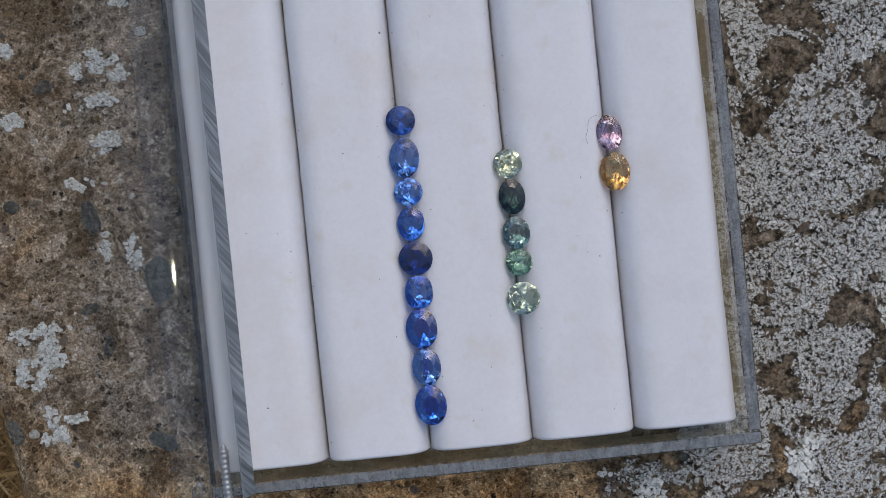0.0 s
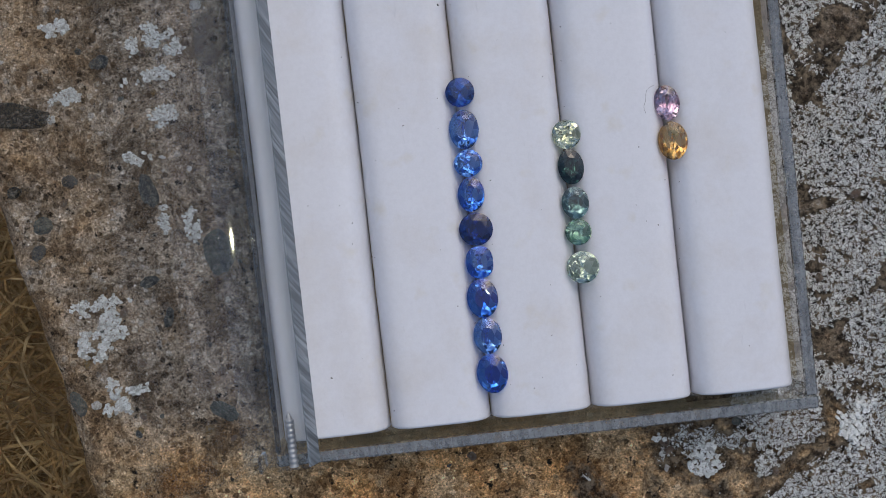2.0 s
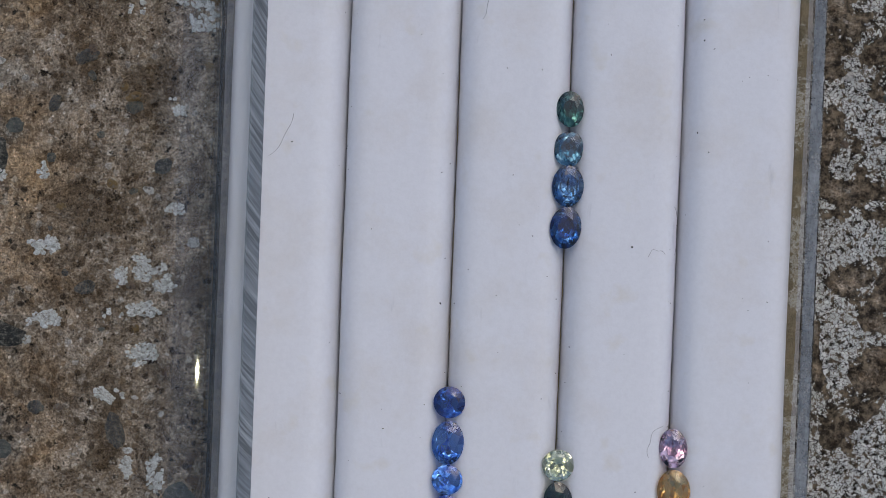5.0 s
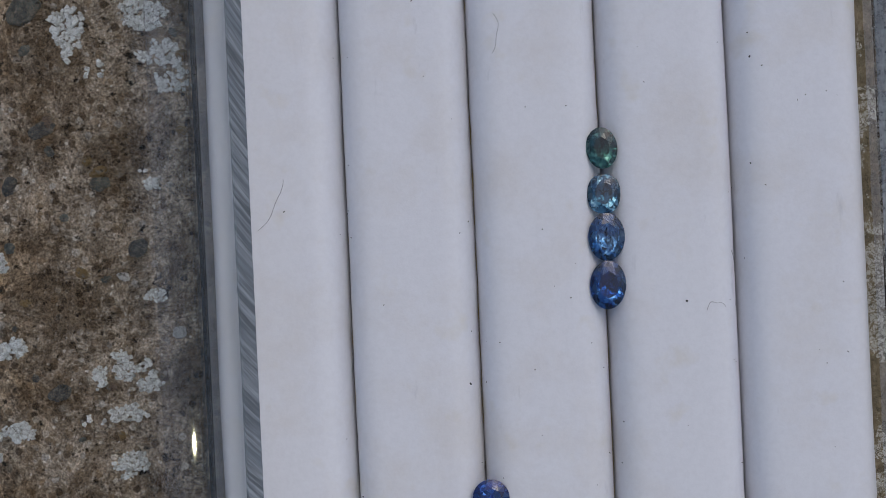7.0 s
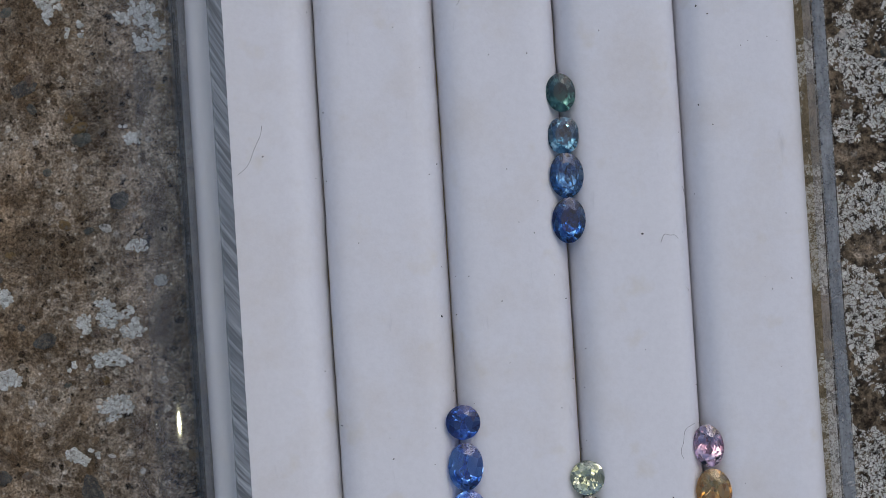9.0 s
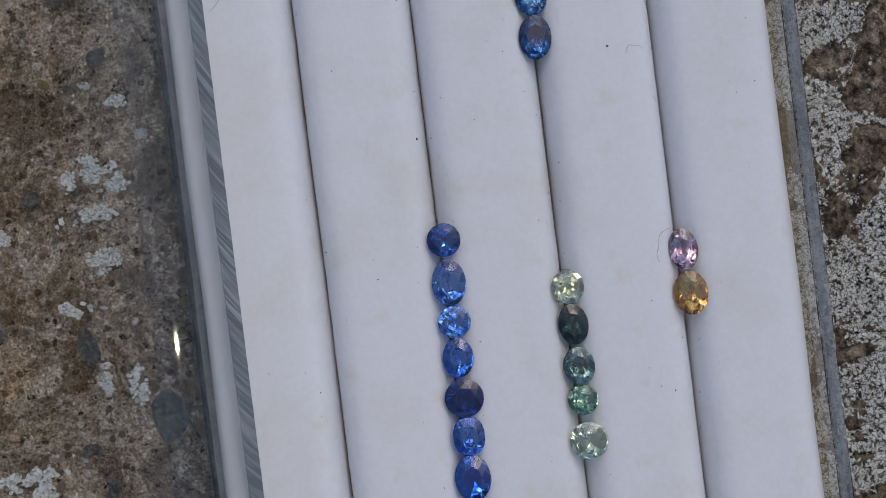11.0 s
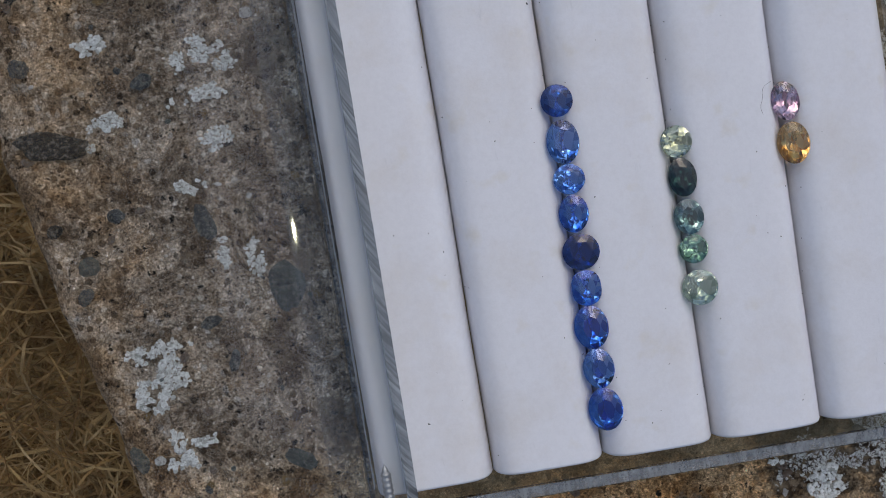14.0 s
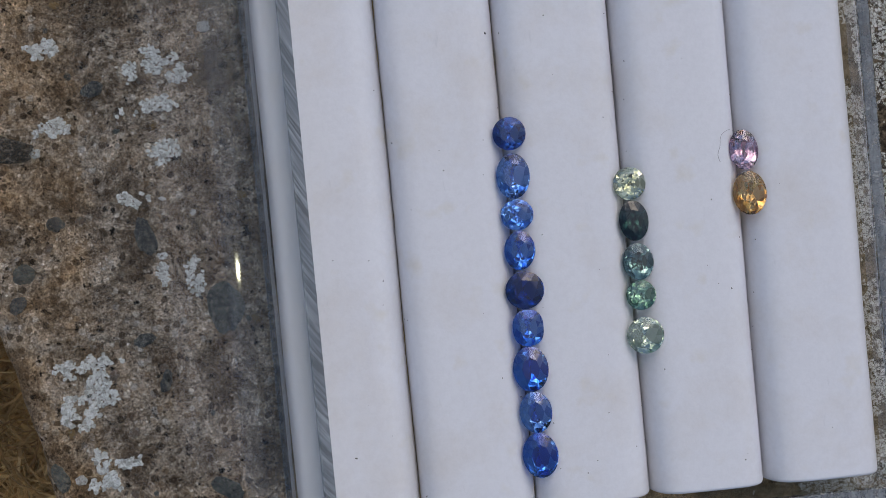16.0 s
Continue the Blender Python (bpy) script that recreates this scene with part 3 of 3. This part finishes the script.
def build_foam():
    foam = tagged(new("foam_insert"), "white foam gem pad with five padded rolls in the box", "foam pad")
    part("backing_card", slab_box(LEFT + 0.0035, RIGHT - WALL - 0.0010, FOAM_FRONT - 0.0002, FOAM_BACK, 0.0026, ROLL_LOW - 0.00005, 0.0), BACKING, foam, "tan backing card under the rolls")
    part("base_card", slab_box(LEFT + 0.0014, 0.0330, FRONT + WALL + 0.0003, 0.0, 0.0024, 0.0025, 0.0), BACKING, foam, "tan card under the pad")
    half = PITCH / 2 - 0.00003
    for k in range(5):
        cx = FIRST + PITCH * k
        bm = bmesh.new()
        prof = []
        for i in range(37):
            u = -math.cos(math.pi * i / 36)
            side = k == 0 and u < 0
            power = 14.0 if side else 6.0
            prof.append((u * half * (1.11 if side else 1.0), ROLL_LOW + (ROLL_TOP - ROLL_LOW) * (1 - abs(u) ** power) ** 0.6))
        prof = [(prof[0][0], ROLL_LOW - 0.0004)] + prof + [(half, ROLL_LOW - 0.0004)]
        count = 161
        rows = []
        span = [0.0, 0.0003, 0.0006] + [0.0012 * j for j in range(1, count)] + [0.1938, 0.1941]
        for d_front in span:
            y = FOAM_FRONT + d_front * (FOAM_BACK - FOAM_FRONT) / span[-1]
            tuck = 0.0003 if d_front in (0.0, span[-1]) else 0.0
            sway = 0.00016 * noise.noise((y * 38, k * 3.1, 0))
            row = []
            for i, (px, pz) in enumerate(prof):
                low = 1 - min(1.0, max(0.0, (pz - ROLL_LOW) / 0.003))
                d = 0.00010 * noise.noise((px * 160, y * 60, k)) * (1 - low)
                rag = 0.00012 * noise.noise((y * 260, k * 2.0 + (px > 0), 5)) * low
                row.append(bm.verts.new((cx + px * (1 - tuck * 10) + sway + rag, y, min(pz, ROLL_TOP) - tuck * (1 - low) + d)))
            rows.append(row)
        for a, b in zip(rows, rows[1:]):
            for i in range(len(prof) - 1):
                bm.faces.new((a[i], a[i + 1], b[i + 1], b[i]))
        bm.faces.new(rows[0][::-1])
        bm.faces.new(rows[-1])
        bmesh.ops.recalc_face_normals(bm, faces=bm.faces)
        part("roll", bm, FOAM, foam, smooth=False)
        foam.children[-1].data.polygons.foreach_set("use_smooth", [len(p.vertices) == 4 for p in foam.children[-1].data.polygons])
    return foam


FOAM_PAD = build_foam()


# ---- cut stones ----
def gem_mesh(name, rx, ry, table=0.56, crown=0.30, depth=1.0, folds=8, square=2.0, seed=0):
    """A brilliant cut: table, stars, kites, girdle and three staggered tiers of pavilion facets. Heights are parts of the half width."""
    rng = random.Random(seed)
    bm = bmesh.new()
    step = 2 * math.pi / folds

    def around(angle, radius, z, loose=0.0):
        angle += rng.uniform(-loose, loose)
        radius *= 1 + 0.6 * rng.uniform(-loose, loose)
        c, q = math.cos(angle), math.sin(angle)
        radius *= (abs(c) ** square + abs(q) ** square) ** (-1 / square)
        return bm.verts.new((rx * radius * c, ry * radius * q, rx * z))

    T = [around(i * step, table, crown, 0.03) for i in range(folds)]
    S = [around((i + 0.5) * step, 0.5 + 0.5 * table, crown * 0.56, 0.03) for i in range(folds)]
    for v in T:
        v.co.z = rx * crown
    G = [around(i * step / 4, 1.0, 0.03) for i in range(4 * folds)]
    H = [around(i * step / 4, 1.0, -0.03) for i in range(4 * folds)]
    P = [around((i + 0.5) * step, 0.70, -0.34 * depth, 0.09) for i in range(folds)]
    Q = [around(i * step, 0.42, -0.60 * depth, 0.13) for i in range(folds)]
    U = [around((i + 0.5) * step, 0.17, -0.79 * depth, 0.2) for i in range(folds)]
    C = bm.verts.new((rx * rng.uniform(-0.04, 0.04), ry * rng.uniform(-0.04, 0.04), -0.89 * depth * rx))
    bm.faces.new(T)
    for i in range(folds):
        j = (i + 1) % folds
        g0, g1, g2, g3, g4 = 4 * i, 4 * i + 1, 4 * i + 2, 4 * i + 3, (4 * i + 4) % (4 * folds)
        for face in ((T[j], T[i], S[i]), (S[i], T[i], G[g0]), (T[j], S[i], G[g4]), (S[i], G[g0], G[g1]), (S[i], G[g1], G[g2]), (S[i], G[g2], G[g3]), (S[i], G[g3], G[g4]),
                     (P[i], H[g1], H[g0]), (P[i], H[g2], H[g1]), (P[i], H[g3], H[g2]), (P[i], H[g4], H[g3]), (P[i], P[j], H[g4]), (P[i], Q[j], P[j]),
                     (Q[i], U[i], Q[j]), (Q[i], Q[j], P[i]), (U[i], U[j], Q[j]), (U[j], U[i], C)):
            bm.faces.new(face)
    for i in range(4 * folds):
        j = (i + 1) % (4 * folds)
        bm.faces.new((G[j], G[i], H[i], H[j]))
    bmesh.ops.recalc_face_normals(bm, faces=bm.faces)
    bmesh.ops.split_edges(bm, edges=list(bm.edges))
    me = bpy.data.meshes.new(name)
    bm.to_mesh(me)
    bm.free()
    return me


def roll_height(off):
    """Height of the foam at a distance from the groove's line."""
    u = 1 - min(abs(off) / (PITCH / 2), 1.0)
    return ROLL_LOW + (ROLL_TOP - ROLL_LOW) * max(0.0, 1 - u ** 6.0) ** 0.6


BLUE = {"deep": (0.008, 0.060, 0.42), "navy": (0.002, 0.028, 0.27), "sky": (0.14, 0.38, 1.0), "mid": (0.038, 0.21, 0.92), "rich": (0.028, 0.18, 0.84)}
GEMS = (
    ("gemstone", -5.3, 21.3, 5.3, 5.3, BLUE["deep"], "round deep blue sapphire at the top of a blue row", "blue sapphires in one groove"),
    ("gemstone", -5.3, 14.5, 5.4, 7.3, BLUE["sky"], "oval light blue sapphire with bright facets", "blue sapphires in one groove"),
    ("gemstone", -5.2, 8.3, 5.2, 5.0, BLUE["sky"], "small round light blue sapphire", "blue sapphires in one groove"),
    ("gemstone", -5.3, 2.6, 4.9, 6.3, BLUE["mid"], "oval cornflower blue sapphire", "blue sapphires in one groove"),
    ("gemstone", -5.1, -3.8, 6.2, 6.1, BLUE["navy"], "large round navy blue sapphire", "blue sapphires in one groove"),
    ("gemstone", -5.1, -9.9, 5.0, 5.8, BLUE["mid"], "cushion shaped bright blue sapphire", "blue sapphires in one groove"),
    ("gemstone", -5.3, -16.5, 5.7, 7.3, BLUE["rich"], "large oval vivid blue sapphire", "blue sapphires in one groove"),
    ("gemstone", -5.1, -23.5, 5.2, 6.7, BLUE["sky"], "oval pale violet-blue sapphire", "blue sapphires in one groove"),
    ("gemstone", -5.0, -30.5, 5.7, 7.4, BLUE["rich"], "oval rich blue sapphire at the end of the row", "blue sapphires in one groove"),
    ("gemstone", 13.2, 11.6, 5.3, 5.3, (0.92, 0.98, 0.70), "round pale yellow-green cut stone", "green stones in one groove"),
    ("gemstone", 13.4, 5.6, 4.8, 6.5, (0.016, 0.055, 0.042), "oval very dark green cut stone", "green stones in one groove"),
    ("gemstone", 13.5, -1.0, 5.0, 5.9, (0.20, 0.35, 0.33), "oval grey teal cut stone", "green stones in one groove"),
    ("gemstone", 13.5, -6.4, 4.8, 4.8, (0.30, 0.54, 0.36), "small round green cut stone", "green stones in one groove"),
    ("gemstone", 13.6, -12.9, 6.0, 5.9, (0.74, 0.88, 0.68), "round pale mint green cut stone", "green stones in one groove"),
    ("gemstone", 32.1, 15.3, 4.6, 6.5, (1.0, 0.72, 0.87), "small oval pale pink cut stone", "pink and orange pair"),
    ("gemstone", 32.4, 8.3, 5.4, 7.0, (1.0, 0.54, 0.12), "oval orange cut stone", "pink and orange pair"),
    ("gemstone", 12.9, 70.9, 4.5, 6.0, (0.05, 0.17, 0.14), "oval dark bottle green cut stone", "teal stones in one groove"),
    ("gemstone", 12.9, 64.3, 4.7, 5.6, (0.10, 0.26, 0.38), "cushion shaped teal blue cut stone", "teal stones in one groove"),
    ("gemstone", 13.0, 58.1, 5.3, 6.9, (0.05, 0.18, 0.43), "oval steel blue cut stone", "teal stones in one groove"),
    ("gemstone", 12.9, 51.2, 5.2, 7.0, (0.02, 0.10, 0.34), "oval dark teal-blue cut stone", "teal stones in one groove"),
)


def build_gems():
    rng = random.Random(5)
    for i, (name, x, y, w, h, colour, label, group) in enumerate(GEMS):
        rx, ry = w / 2 * MM, h / 2 * MM
        me = gem_mesh(name, rx, ry, rng.uniform(0.50, 0.62), rng.uniform(0.25, 0.31), rng.uniform(0.94, 1.04) * (ry / rx) ** 0.4, rng.choice((7, 8, 9)), 2.5 if "cushion" in label else 2.0, i)
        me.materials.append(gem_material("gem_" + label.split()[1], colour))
        ob = new(name, me)
        groove = FIRST + PITCH * (round((x * MM - FIRST) / PITCH - 0.5) + 0.5)
        z = roll_height(0.95 * rx + abs(x * MM - groove)) + 0.0002
        ob.matrix_world = pose(x * MM, y * MM, z, rng.uniform(-4, 4), rng.uniform(-5, 5), rng.uniform(-5, 5))
        tagged(ob, label, "gemstone", group)


build_gems()


# ---- hairs and dust on the foam ----
def foam_top(x):
    k = min(4, max(0, int((x - FIRST) / PITCH + 0.5)))
    return roll_height(PITCH / 2 - abs(x - FIRST - PITCH * k))


def hair(x0, y0, x1, y1, bend, seed, thick=0.00006):
    rng = random.Random(seed)
    cu = bpy.data.curves.new("hair", "CURVE")
    cu.dimensions, cu.bevel_depth, cu.bevel_resolution = "3D", thick, 0
    sp = cu.splines.new("POLY")
    n = 22
    sp.points.add(n)
    nx, ny = y0 - y1, x1 - x0
    for i in range(n + 1):
        f = i / n
        s = bend * math.sin(math.pi * f) + 0.25 * bend * math.sin(2.7 * math.pi * f + rng.uniform(-0.1, 0.1))
        x, y = x0 + (x1 - x0) * f + nx * s, y0 + (y1 - y0) * f + ny * s
        sp.points[i].co = (x, y, foam_top(x) + 0.00018, 1)
    cu.materials.append(FIBRE)
    return tagged(new("hair", cu), "thin grey hair lying on the foam", "hair", "stray hairs")


HAIRS = (
    (-37.3, 61.4, -33.4, 68.7, -0.10), (30.9, 55.4, 31.2, 47.3, 0.09), (26.7, 46.9, 29.5, 47.1, 0.45), (-1.8, 91.0, -2.4, 85.3, 0.16), (30.3, 18.8, 28.3, 13.6, -0.25),
)
for i, (x0, y0, x1, y1, bend) in enumerate(HAIRS):
    hair(x0 * MM, y0 * MM, x1 * MM, y1 * MM, bend, i, 0.00003)


def build_dust():
    rng = random.Random(12)
    verts, faces = [], []
    for _ in range(150):
        x, y = rng.uniform(-0.036, 0.048), rng.uniform(-0.037, 0.11)
        if rng.random() < 0.3:
            x = FIRST + PITCH * (rng.randint(0, 3) + 0.5) + rng.uniform(-0.0012, 0.0012)
        z, r = foam_top(x), rng.uniform(0.00004, 0.0001) * (1.7 if rng.random() < 0.1 else 1)
        b, k, turn = len(verts), 6, rng.uniform(0, 6)
        long = rng.uniform(1.0, 2.2)
        for s in range(k):
            a = 2 * math.pi * s / k
            px, py = r * long * math.cos(a), r * math.sin(a)
            verts.append((x + px * math.cos(turn) - py * math.sin(turn), y + px * math.sin(turn) + py * math.cos(turn), z + 0.00004))
        verts.append((x, y, z + 0.00004 + r))
        faces += [(b + s, b + (s + 1) % k, b + k) for s in range(k)]
    tagged(mesh_object("dust", verts, faces, DUST), "tiny dark specks of dust scattered over the foam", "dust", kind="stuff")


build_dust()
